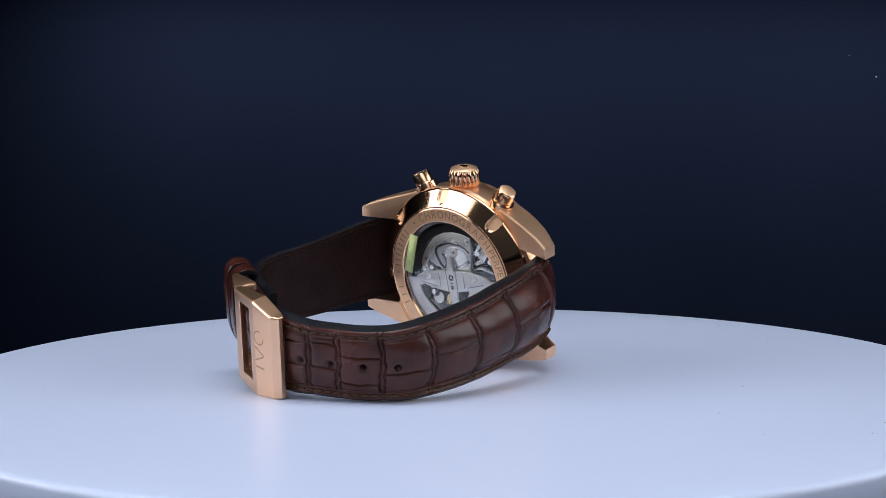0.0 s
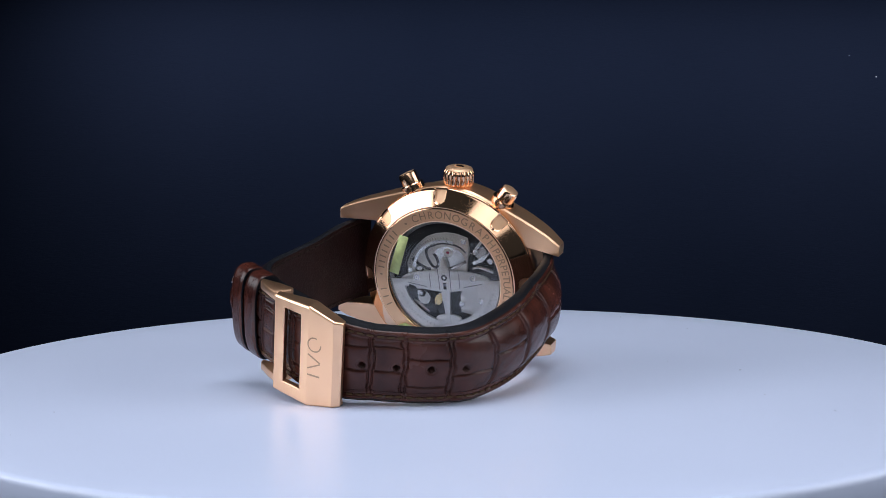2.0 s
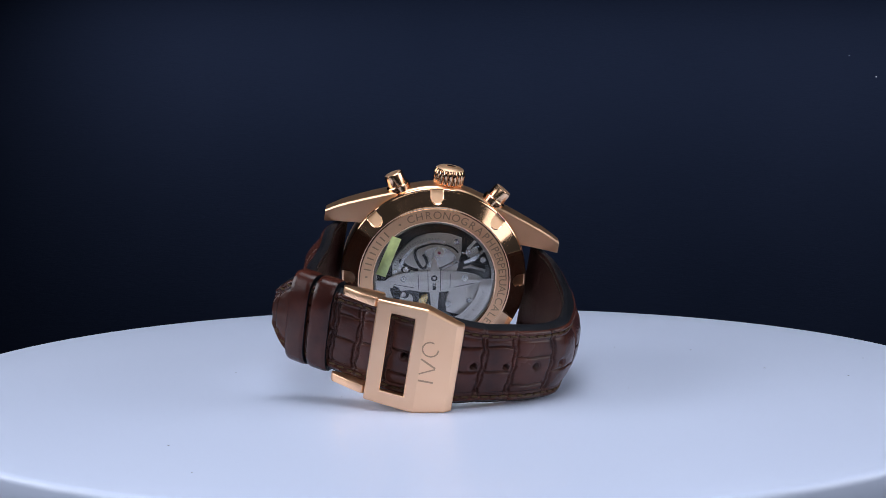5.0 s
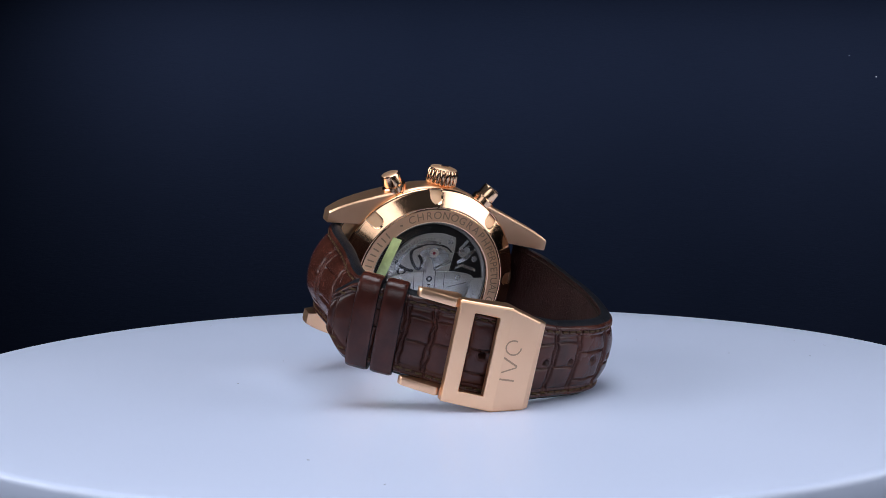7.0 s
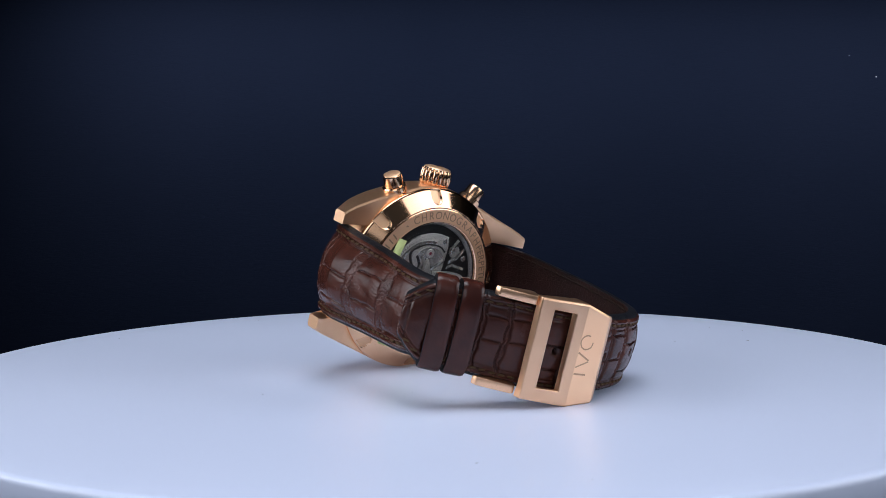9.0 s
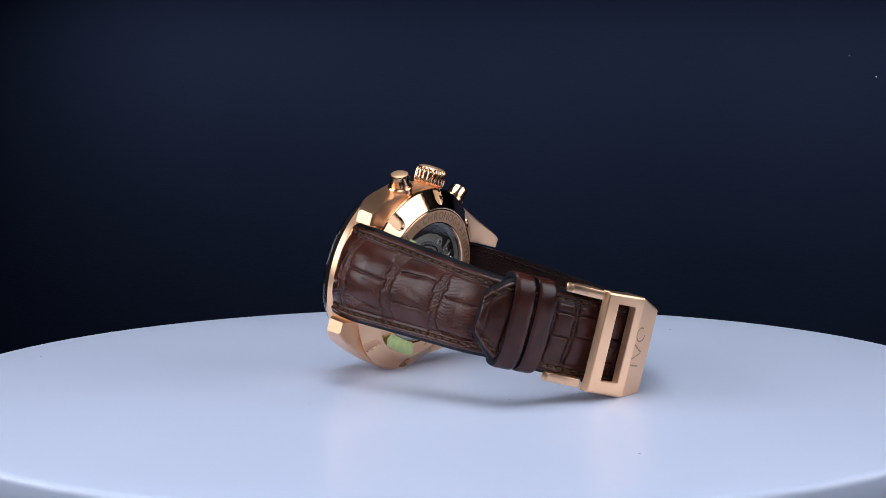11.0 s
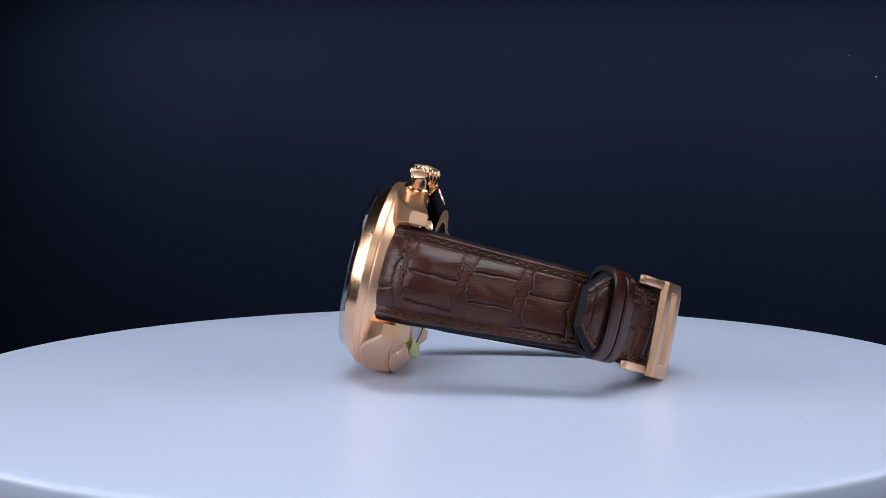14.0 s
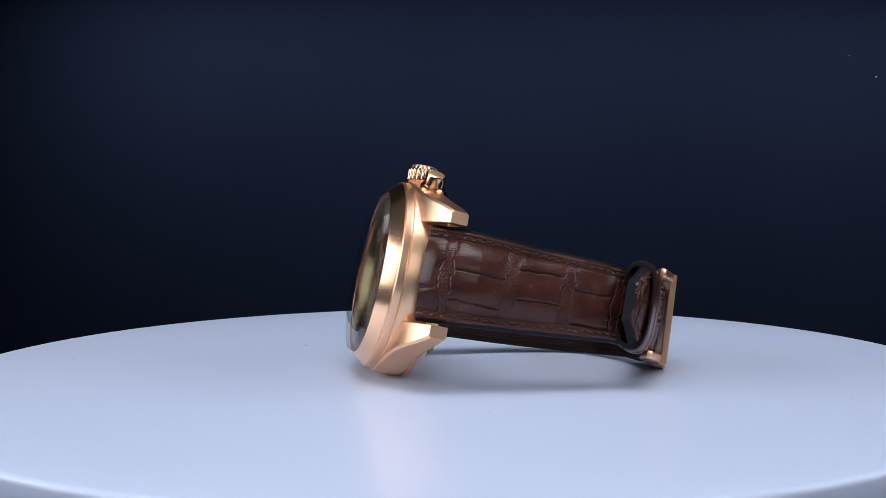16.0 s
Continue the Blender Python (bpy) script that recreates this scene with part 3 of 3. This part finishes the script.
def make_dial():
    z = -12.6
    bm = lathe([(0.05, z), (10, z), (17.4, z), (17.4, z + 0.5), (0.05, z + 0.5)], 120)
    dial = part("dial", bm, dial_mat, watch, "slate grey chronograph dial with gold markers", CASE)
    bm = lathe([(17.3, z - 0.02), (18.2, z - 1.1), (19.15, z - 1.9), (19.25, z - 1.2), (17.4, z + 0.3)], 120)
    part("flange", bm, flange_mat, dial)
    for i in range(12):
        a = 30 * i
        bm = slab([(14.2, -0.35), (16.8, -0.35), (16.8, 0.35), (14.2, 0.35)], z - 0.35, z - 0.01, bevel=0.0)
        part("hour_marker", bm, gold, dial, m=pose(0, 0, 0, 0, 0, a))
    for x, y in ((8, 0), (-8, 0), (0, -8)):
        bm = lathe([(0.05, z - 0.03), (4.2, z - 0.03), (4.3, z - 0.12), (4.6, z - 0.12), (4.65, z - 0.01)], 48)
        part("subdial", bm, black, dial, m=mm_pose(x, y, 0))
    for a, length, w in ((62, 10.5, 1.1), (152, 15.0, 0.9), (95, 15.8, 0.25)):
        bm = slab([(-2.5, -w / 3), (length * 0.75, -w / 2), (length, 0), (length * 0.75, w / 2), (-2.5, w / 3)], z - 1.0, z - 0.8)
        part("hand", bm, gold, dial, m=mm_pose(0, 0, -0.12 * (length > 12), 0, 0, a))
    part("hand_hub", lathe([(0.9, z - 0.6), (0.9, z - 1.2), (0.05, z - 1.3)], 24), gold, dial)
    prof = [(19.3, -15.3), (19.3, -16.5), (19.0, -17.0), (15, -17.8), (10, -18.25), (5, -18.5), (0.05, -18.6)]
    prof += [(0.05, -17.2), (5, -17.1), (10, -16.85), (15, -16.35), (18.6, -15.4)]
    bm = lathe(prof, 120)
    crystal = part("crystal", bm, crystal_mat, watch, "domed clear sapphire crystal", CASE)
    crystal.visible_shadow = False


# ---- strap ----
def scale_relief(s, y, cuts, splits, phase, rumple, deep, seam=0.0):
    """Height of crocodile scales: cuts across the strap, and for each stretch between two cuts the splits along it."""
    sw = s + 0.28 * np.sin(0.42 * y + phase) + 0.10 * np.sin(1.7 * y + 2 * phase)
    yw = y + 0.22 * np.sin(0.31 * s + phase) + 0.08 * np.sin(1.3 * s)
    cuts = np.array(cuts)
    ds = np.abs(sw[..., None] - cuts).min(-1)
    centre = ds
    within = np.zeros(s.shape)
    if seam:
        # a seam of wrinkled skin stands between two scales
        k = np.abs(sw[..., None] - cuts).argmin(-1)
        wide = seam * (1 + 0.22 * np.sin(0.53 * y + phase + 2.1 * k) + 0.15 * np.sin(1.27 * y + 5 * k) + 0.10 * np.sin(3.1 * y + 1.7 * k + np.sign(sw - cuts[k])))
        within = np.clip((wide - ds) / 0.35, 0, 1)
        ds = np.abs(ds - wide)
    col = np.searchsorted(cuts, sw)
    dy = np.full(s.shape, 50.0)
    for i, row in enumerate(splits):
        here = col == i
        for v in row:
            dy = np.where(here, np.minimum(dy, np.abs(yw - v)), dy)
    dy = dy + 3.0 * within
    ds, dy = np.maximum(ds, 0.02), np.maximum(dy, 0.02)
    d = (ds ** -2.5 + (dy * 1.35) ** -2.5) ** (-1 / 2.5)
    cut = np.where(ds < dy * 1.35, deep, 0.5 + 0.5 * deep)
    groove = cut * (-0.50 * np.exp(-(d / 0.20) ** 2) - 0.20 * np.exp(-(d / 0.62) ** 1.4))
    near = np.maximum(np.exp(-(centre / rumple) ** 2), 0.9 * within)
    p1 = 4.6 * s + 3.1 * np.sin(0.47 * y + phase) + 2.2 * np.sin(1.13 * y + 0.9 * s) + 1.3 * np.sin(2.7 * y + 1.4 * s)
    p2 = 3.6 * s - 2.7 * y + 2.6 * np.sin(0.61 * y + 3 * phase) + 2.0 * np.sin(1.7 * s + 0.9 * y)
    p3 = 3.9 * y + 1.6 * s + 2.9 * np.sin(0.83 * y + phase) + 1.8 * np.sin(2.3 * s - 0.6 * y)
    wrinkle = -(0.10 if seam > 1 else 0.14) * near * sum((1 - np.abs(np.sin(p))) ** 3 for p in (p1, p2, p3))
    fold = -0.11 * np.exp(-(ds / (2.2 * rumple)) ** 2) * (1 - np.abs(np.sin(3.9 * y + 1.1 * np.sin(1.3 * s)))) ** 5
    wrinkle = wrinkle + fold + 0.035 * np.sin(0.9 * s + 1.7 * np.sin(0.7 * y)) * np.sin(1.1 * y + phase)
    return groove * np.where((ds < 0.5) & (seam > 1), 0.5, 1.0) * (1 - 0.5 * within) + wrinkle - 0.12 * within


def band(name, line, side, yc, hw, thick, pad, cuts, splits, phase, label, holes=(), tip=None, rumple=0.9, deep=1.0, seam=0.0, ny=126, step=0.14):
    """A padded strap along a line in x and z, its width along y."""
    s, p = curve_through(line, step)
    d = np.gradient(p, axis=0)
    d /= np.linalg.norm(d, axis=1)[:, None]
    nrm = side * np.stack([d[:, 1], -d[:, 0]], 1)
    total = s[-1]
    half, mid, th, pd = (np.interp(s / total, *zip(*k)) for k in (hw, yc, thick, pad))
    if tip:
        k = np.clip((s - (total - tip)) / tip, 0, 1)
        half = half * (1 - 0.48 * k ** 1.3)
    v = np.sin(np.linspace(-1, 1, ny + 1) * math.pi / 2) * 0.35 + np.linspace(-1, 1, ny + 1) * 0.65
    S, V = np.meshgrid(s, v, indexing="ij")
    Y = V * half[:, None]
    inset = half[:, None] - np.abs(Y)
    crown = pd[:, None] * (1 - np.clip(np.abs(Y) / (half[:, None] - 2.4), 0, 1) ** 2.6)
    H = crown + scale_relief(S, Y, cuts, splits, phase, rumple, deep, seam) * np.clip((inset - 1.2) / 1.4, 0.3, 1)
    H -= 0.16 * np.exp(-((inset - 2.3) / 0.30) ** 2) + 0.30 * np.exp(-((inset - 1.35) / 0.34) ** 2)
    H -= 0.55 * np.clip(1 - inset / 0.7, 0, 1) ** 2
    if tip:
        k = np.clip((total - S) / 0.6, 0, 1)
        H -= 0.4 * (1 - k) ** 2
        H -= 0.25 * np.exp(-((total - S - 1.6) / 0.3) ** 2)
    for hs in holes:
        rr = np.hypot(S - hs, Y - 0.1)
        H = np.where(rr < 0.78, np.minimum(H, -2.3), H - 0.16 * np.exp(-((rr - 1.0) / 0.25) ** 2))
    rows_out, rows_in = [], []
    for i in range(len(s)):
        rows_out.append([(p[i, 0] + nrm[i, 0] * H[i, j], mid[i] + Y[i, j] * (1 - 0.75 / half[i]), p[i, 1] + nrm[i, 1] * H[i, j]) for j in range(ny + 1)])
        q = p[i] - nrm[i] * th[i]
        rows_in.append([(q[0], mid[i] + v[j] * (half[i] - 0.25), q[1]) for j in range(0, ny + 1, 6)])
    bm, _ = grid_mesh(rows_out)
    strap = part(name, bm, hide, watch, label, CASE, sharp=180)
    # painted edge all round
    bm = bmesh.new()
    loop = []
    for i in range(len(s)):
        loop.append((rows_out[i][0], rows_in[i][0], i))
    for j in range(1, ny + 1):
        loop.append((rows_out[-1][j], rows_in[-1][min(j // 6, len(rows_in[0]) - 1)], len(s) - 1))
    for i in range(len(s) - 2, -1, -1):
        loop.append((rows_out[i][-1], rows_in[i][-1], i))
    for j in range(ny - 1, 0, -1):
        loop.append((rows_out[0][j], rows_in[0][min(j // 6, len(rows_in[0]) - 1)], 0))
    ring = []
    for a, b, i in loop:
        a, b = Vector(a), Vector(b)
        m = (a + b) / 2
        out = Vector((0, 0.5 if m.y > mid[i] else -0.5, 0))
        ring.append([a, a.lerp(b, 0.22) + out * 0.75, m + out, a.lerp(b, 0.78) + out * 0.7, b])
    bm, _ = grid_mesh(ring, closed_u=True, bm=bm)
    part("edge", bm, edge_paint, strap, "black painted edge", sharp=180)
    bm, _ = grid_mesh(rows_in)
    part("lining", bm, lining_hide, strap, "smooth dark brown lining", sharp=180)
    # stitches on both sides of the strap, inside and out
    bm = bmesh.new()
    bmesh.ops.create_cube(bm, size=1.0)
    bmesh.ops.scale(bm, vec=(1.5, 0.48, 0.40), verts=bm.verts)
    bmesh.ops.bevel(bm, geom=list(bm.edges), offset=0.13, segments=1, affect="EDGES")
    proto = part("stitch", bm, thread, strap)
    under = proto.data.copy()
    under.materials[0] = dark_thread
    first = True
    for yside in (1, -1):
        for inner in (False, True):
            k = 2.6
            while k < total - 2.2:
                i = int(k / total * (len(s) - 1))
                tang, out = Vector((d[i, 0], 0, d[i, 1])), Vector((nrm[i, 0], 0, nrm[i, 1]))
                y = yside * (half[i] - 1.35)
                if inner:
                    at = Vector((p[i, 0], mid[i] + y, p[i, 1])) - out * (th[i] + 0.02)
                else:
                    j = int(np.argmin(np.abs(Y[i] - y)))
                    at = Vector(rows_out[i][j]) + out * 0.17
                cross = out.cross(tang)
                skew = 0.10 * math.sin(k * 5.3)
                tang = (tang + cross * skew).normalized()
                cross = out.cross(tang)
                m = Matrix((tang, cross, out)).transposed().to_4x4()
                m.translation = at * MM
                if first:
                    proto.matrix_basis, first = m, False
                else:
                    share("stitch", under if inner else proto.data, strap, m)
                k += 2.15
    return strap, s, p, nrm, d


LONG = [(25.4, -7.6), (26.8, -4.0), (28.3, 2.0), (29.2, 10.0), (29.5, 18.0), (29.7, 26.0), (28.4, 36.0), (25.3, 45.2), (19.2, 50.7), (12.3, 53.8), (5.5, 55.9),
        (-1.0, 56.5), (-6.0, 55.9), (-11.0, 54.5), (-16.0, 51.4), (-21.0, 48.7), (-26.2, 46.0), (-30.9, 43.5), (-34.7, 40.8), (-37.5, 37.8)]
SHORT = [(-25.2, -7.6), (-27.2, -4.0), (-28.8, 2.0), (-29.4, 9.0), (-29.8, 16.0), (-31.0, 24.0), (-31.9, 30.0), (-31.6, 34.5), (-29.6, 38.4), (-26.2, 41.5), (-22.0, 44.2),
         (-17.0, 46.8), (-13.0, 48.6)]


def make_straps():
    holes = [55.5 + 7.23 * k for k in range(6)]
    cuts = [7.8, 23.1, 35.8, 47.8, 58.6, 68.3, 75.4, 82.2, 88.8, 95.6, 102.7, 108.6, 113.5, 118.5]
    splits = [[], [1.4], [-5.4], [1.4], [-1.7], [2.5, -4.4], [4.8, -1.2], [4.4, -1.4], [3.0, -3.4], [1.0, -4.6], [-0.1, 5.2], [-0.6, 5.0], [0.5, -4.5], [0.0, 4.0], []]
    a = band("long_strap", LONG, 1, [(0, 0.0), (0.25, 0.5), (0.45, 1.1), (0.8, 1.4), (1, 1.9)], [(0, 10.9), (0.1, 10.9), (0.30, 9.7), (0.47, 8.6), (0.6, 8.7), (0.66, 9.5), (0.8, 9.4), (0.9, 9.0), (1, 8.8)],
             [(0, 2.3), (0.3, 3.0), (1, 2.7)], [(0, 1.2), (0.05, 2.7), (0.12, 3.5), (0.28, 2.7), (0.5, 0.5), (1, 0.35)], cuts, splits, 0.7,
             "dark brown crocodile strap end with punched holes", holes, tip=5.5, rumple=0.55, seam=0.45)
    b = band("short_strap", SHORT, -1, [(0, 0.0), (0.4, 0.6), (0.7, 1.2), (1, 1.4)], [(0, 10.9), (0.12, 10.9), (0.5, 9.4), (0.7, 8.7), (1, 8.3)],
             [(0, 2.4), (0.15, 2.9), (1, 2.7)], [(0, 1.3), (0.08, 2.6), (0.18, 3.3), (0.42, 2.0), (0.56, 0.6), (1, 0.3)], [5.6, 19.3, 32.4, 44.3, 52.0],
             [[-3.5], [1.0, -6.0], [4.0, -3.1], [1.5, -6.5], [2.0, -3.0], []], 2.1, "dark brown padded crocodile strap with large scales", rumple=1.2, deep=1.1, seam=1.15)
    return a, b


def make_keepers(long_strap):
    _, s, p, nrm, d = long_strap
    total = s[-1]
    for back, width, slant in ((8.0, 4.6, 0.03), (13.5, 4.5, 0.02)):
        i = int((total - back) / total * (len(s) - 1))
        tang, out, at = d[i], nrm[i], p[i]
        rows = []
        for k, w in enumerate(np.linspace(-width / 2, width / 2, 13)):
            edge = 0.22 * max(0.0, abs(w) / (width / 2) - 0.75) * 4
            ring = []
            for k2 in range(44):
                a = 2 * math.pi * k2 / 44
                ca, sa = math.cos(a), math.sin(a)
                y = 1.75 + (10.2 - edge) * math.copysign(abs(ca) ** 0.62, ca)
                n = -2.5 + (3.95 - edge) * math.copysign(abs(sa) ** 0.72, sa)
                ring.append((y, n))
            row = []
            for y, n in ring:
                sh = w + slant * (y - 1.75)
                q = at + tang * sh + out * n
                row.append((q[0], y, q[1]))
            rows.append(row)
        bm, vs = grid_mesh(rows, closed_v=True)
        # inner wall
        inner = []
        for row in rows:
            c = Vector((sum(q[0] for q in row) / len(row), 1.75, sum(q[2] for q in row) / len(row)))
            inner.append([c + (Vector(q) - c) * 0.88 for q in row])
        grid_mesh(inner, closed_v=True, bm=bm)
        keeper = part("keeper", bm, keeper_hide, watch, "brown leather strap keeper loop", CASE, sharp=50, clean=False)
        for e, w in ((0, -1), (-1, 1)):
            push = Vector((tang[0], 0, tang[1])) * 0.12 * w
            ring = [[Vector(a), Vector(a).lerp(Vector(b), 0.5) + push, Vector(b)] for a, b in zip(rows[e], inner[e])]
            bm, _ = grid_mesh(ring, closed_u=True)
            part("edge", bm, edge_paint, keeper, "black painted edge", sharp=180)


def make_buckle():
    # curved plate with a slot for the strap; columns along x, lines along y
    xs = [-16.1, -13.1, -8.2, -6.0, 0.3, 1.9]
    top = lambda x, y=2.0: float(np.interp(x, [-16.1, -13.1, -8.2, -6.0, 0.3, 1.9], [55.3, 56.5, 58.2, 58.95, 59.75, 58.85])) - 0.045 * (y - 2.0)
    hi = lambda x: float(np.interp(x, [-16.1, -6.0, 0.3, 1.9], [12.6, 12.95, 11.0, 10.7]))
    lo = lambda x: float(np.interp(x, [-16.1, -6.0, 0.3, 1.9], [-9.1, -9.35, -8.1, -7.9]))
    win_lo, win_hi = -6.25, 10.45
    ys = lambda x: [lo(x), lo(x) + 0.5, win_lo, 2.0, win_hi, hi(x) - 0.5, hi(x)]
    deep = lambda x, j: float(np.interp(x, [-16.1, 1.9], [1.7, 1.3])) + (float(np.interp(x, [-16.1, -13.1, -6.0, 0.3, 1.9], [0.3, 1.2, 2.6, 2.0, 0.3])) if j in (0, 1, 5, 6) else 0.0)
    bm = bmesh.new()
    up = [[bm.verts.new((x, y, top(x, y) - (0.25 if j in (0, 6) else 0.0))) for j, y in enumerate(ys(x))] for x in xs]
    dn = [[bm.verts.new((x, y, top(x, y) - deep(x, j))) for j, y in enumerate(ys(x))] for x in xs]
    nx, nyy = len(xs), len(ys(0))
    solid = lambda i, j: 0 <= i < nx - 1 and 0 <= j < nyy - 1 and not (i == 1 and 2 <= j <= 3)
    for i in range(nx - 1):
        for j in range(nyy - 1):
            if not solid(i, j):
                continue
            bm.faces.new((up[i][j], up[i + 1][j], up[i + 1][j + 1], up[i][j + 1]))
            bm.faces.new((dn[i][j], dn[i][j + 1], dn[i + 1][j + 1], dn[i + 1][j]))
            for di, dj, a, b in ((-1, 0, (i, j), (i, j + 1)), (1, 0, (i + 1, j + 1), (i + 1, j)), (0, -1, (i + 1, j), (i, j)), (0, 1, (i, j + 1), (i + 1, j + 1))):
                if not solid(i + di, j + dj):
                    bm.faces.new((up[a[0]][a[1]], up[b[0]][b[1]], dn[b[0]][b[1]], dn[a[0]][a[1]]))
    bmesh.ops.recalc_face_normals(bm, faces=bm.faces)
    rim = [e for e in bm.edges if len(e.link_faces) == 2 and e.calc_face_angle(0.0) > radians(50)]
    bmesh.ops.bevel(bm, geom=rim, offset=0.16, segments=1, affect="EDGES")
    buckle = part("buckle", bm, brushed_y, watch, "brushed red gold folding buckle plate", CASE, sharp=4)
    # hinge links on both sides
    for y0, y1 in ((10.5, 12.5), (-8.8, -6.9)):
        side = [(-23.2, 47.8), (-22.9, 49.3), (-20.0, 51.6), (-16.7, 53.9), (-15.8, 53.4), (-14.3, 50.6), (-14.6, 49.4), (-18.4, 48.4)]
        bm = bmesh.new()
        a = [bm.verts.new((x, y0, z)) for x, z in side]
        b = [bm.verts.new((x, y1, z)) for x, z in side]
        bm.faces.new(a)
        bm.faces.new(b)
        for i in range(len(side)):
            k = (i + 1) % len(side)
            bm.faces.new((a[i], a[k], b[k], b[i]))
        bmesh.ops.recalc_face_normals(bm, faces=bm.faces)
        bmesh.ops.bevel(bm, geom=list(bm.edges), offset=0.32, segments=2, affect="EDGES", profile=0.5)
        part("hinge_link", bm, brushed_y, buckle)
    # fold-over blade inside the loop
    _, line = curve_through([(-15.0, 46.0), (-8.0, 49.0), (0.0, 51.0), (8.0, 51.0), (15.0, 48.6)], 0.8)
    rows = [[(x, y, z) for y in (-4.0, -2, 1.2, 4, 6.4)] for x, z in line]
    bm, _ = grid_mesh(rows)
    blade = part("blade", bm, gold, buckle, "polished folding blade")
    blade.modifiers.new("thickness", "SOLIDIFY").thickness = 0.0009
    # maker's mark: a bar, a chevron and a ring, engraved
    def cut_line(points, width):
        rows = []
        for k, (x, y) in enumerate(points):
            (xa, ya), (xb, yb) = points[max(k - 1, 0)], points[min(k + 1, len(points) - 1)]
            n = Vector((ya - yb, xb - xa)).normalized() * width / 2
            rows.append([(x + n.x, y + n.y, top(x + n.x, y + n.y) + 0.014), (x - n.x, y - n.y, top(x - n.x, y - n.y) + 0.014)])
        bm, _ = grid_mesh(rows)
        part("engraved_mark", bm, engraved, buckle)

    steps = np.linspace(0, 1, 9)
    cut_line([(-2.8 - 3.1 * k, -2.0) for k in steps], 0.38)
    cut_line([(-5.9 + 3.1 * k, -0.6 + 1.5 * k) for k in steps[::-1]], 0.3)
    cut_line([(-5.9 + 3.1 * k, 2.6 - 1.5 * k) for k in steps], 0.38)
    cut_line([(-4.35 + 1.6 * math.cos(a), 4.9 + 1.5 * math.sin(a)) for a in np.linspace(0.0, 2 * math.pi, 33)], 0.3)


make_case()
back = make_caseback()
make_window(back)
make_movement()
make_rotor()
make_crown()
make_pushers()
make_dial()
straps = make_straps()
make_keepers(straps[0])
make_buckle()


def motions():
    """The turntable turns evenly and carries the watch round."""
    rows = [(t, pose(0, 0, 0, 0, 0, RATE * (t - T0))) for t in np.linspace(0.0, 16.0, 33)]
    walk(turntable, rows)
    walk(watch, rows)


motions()
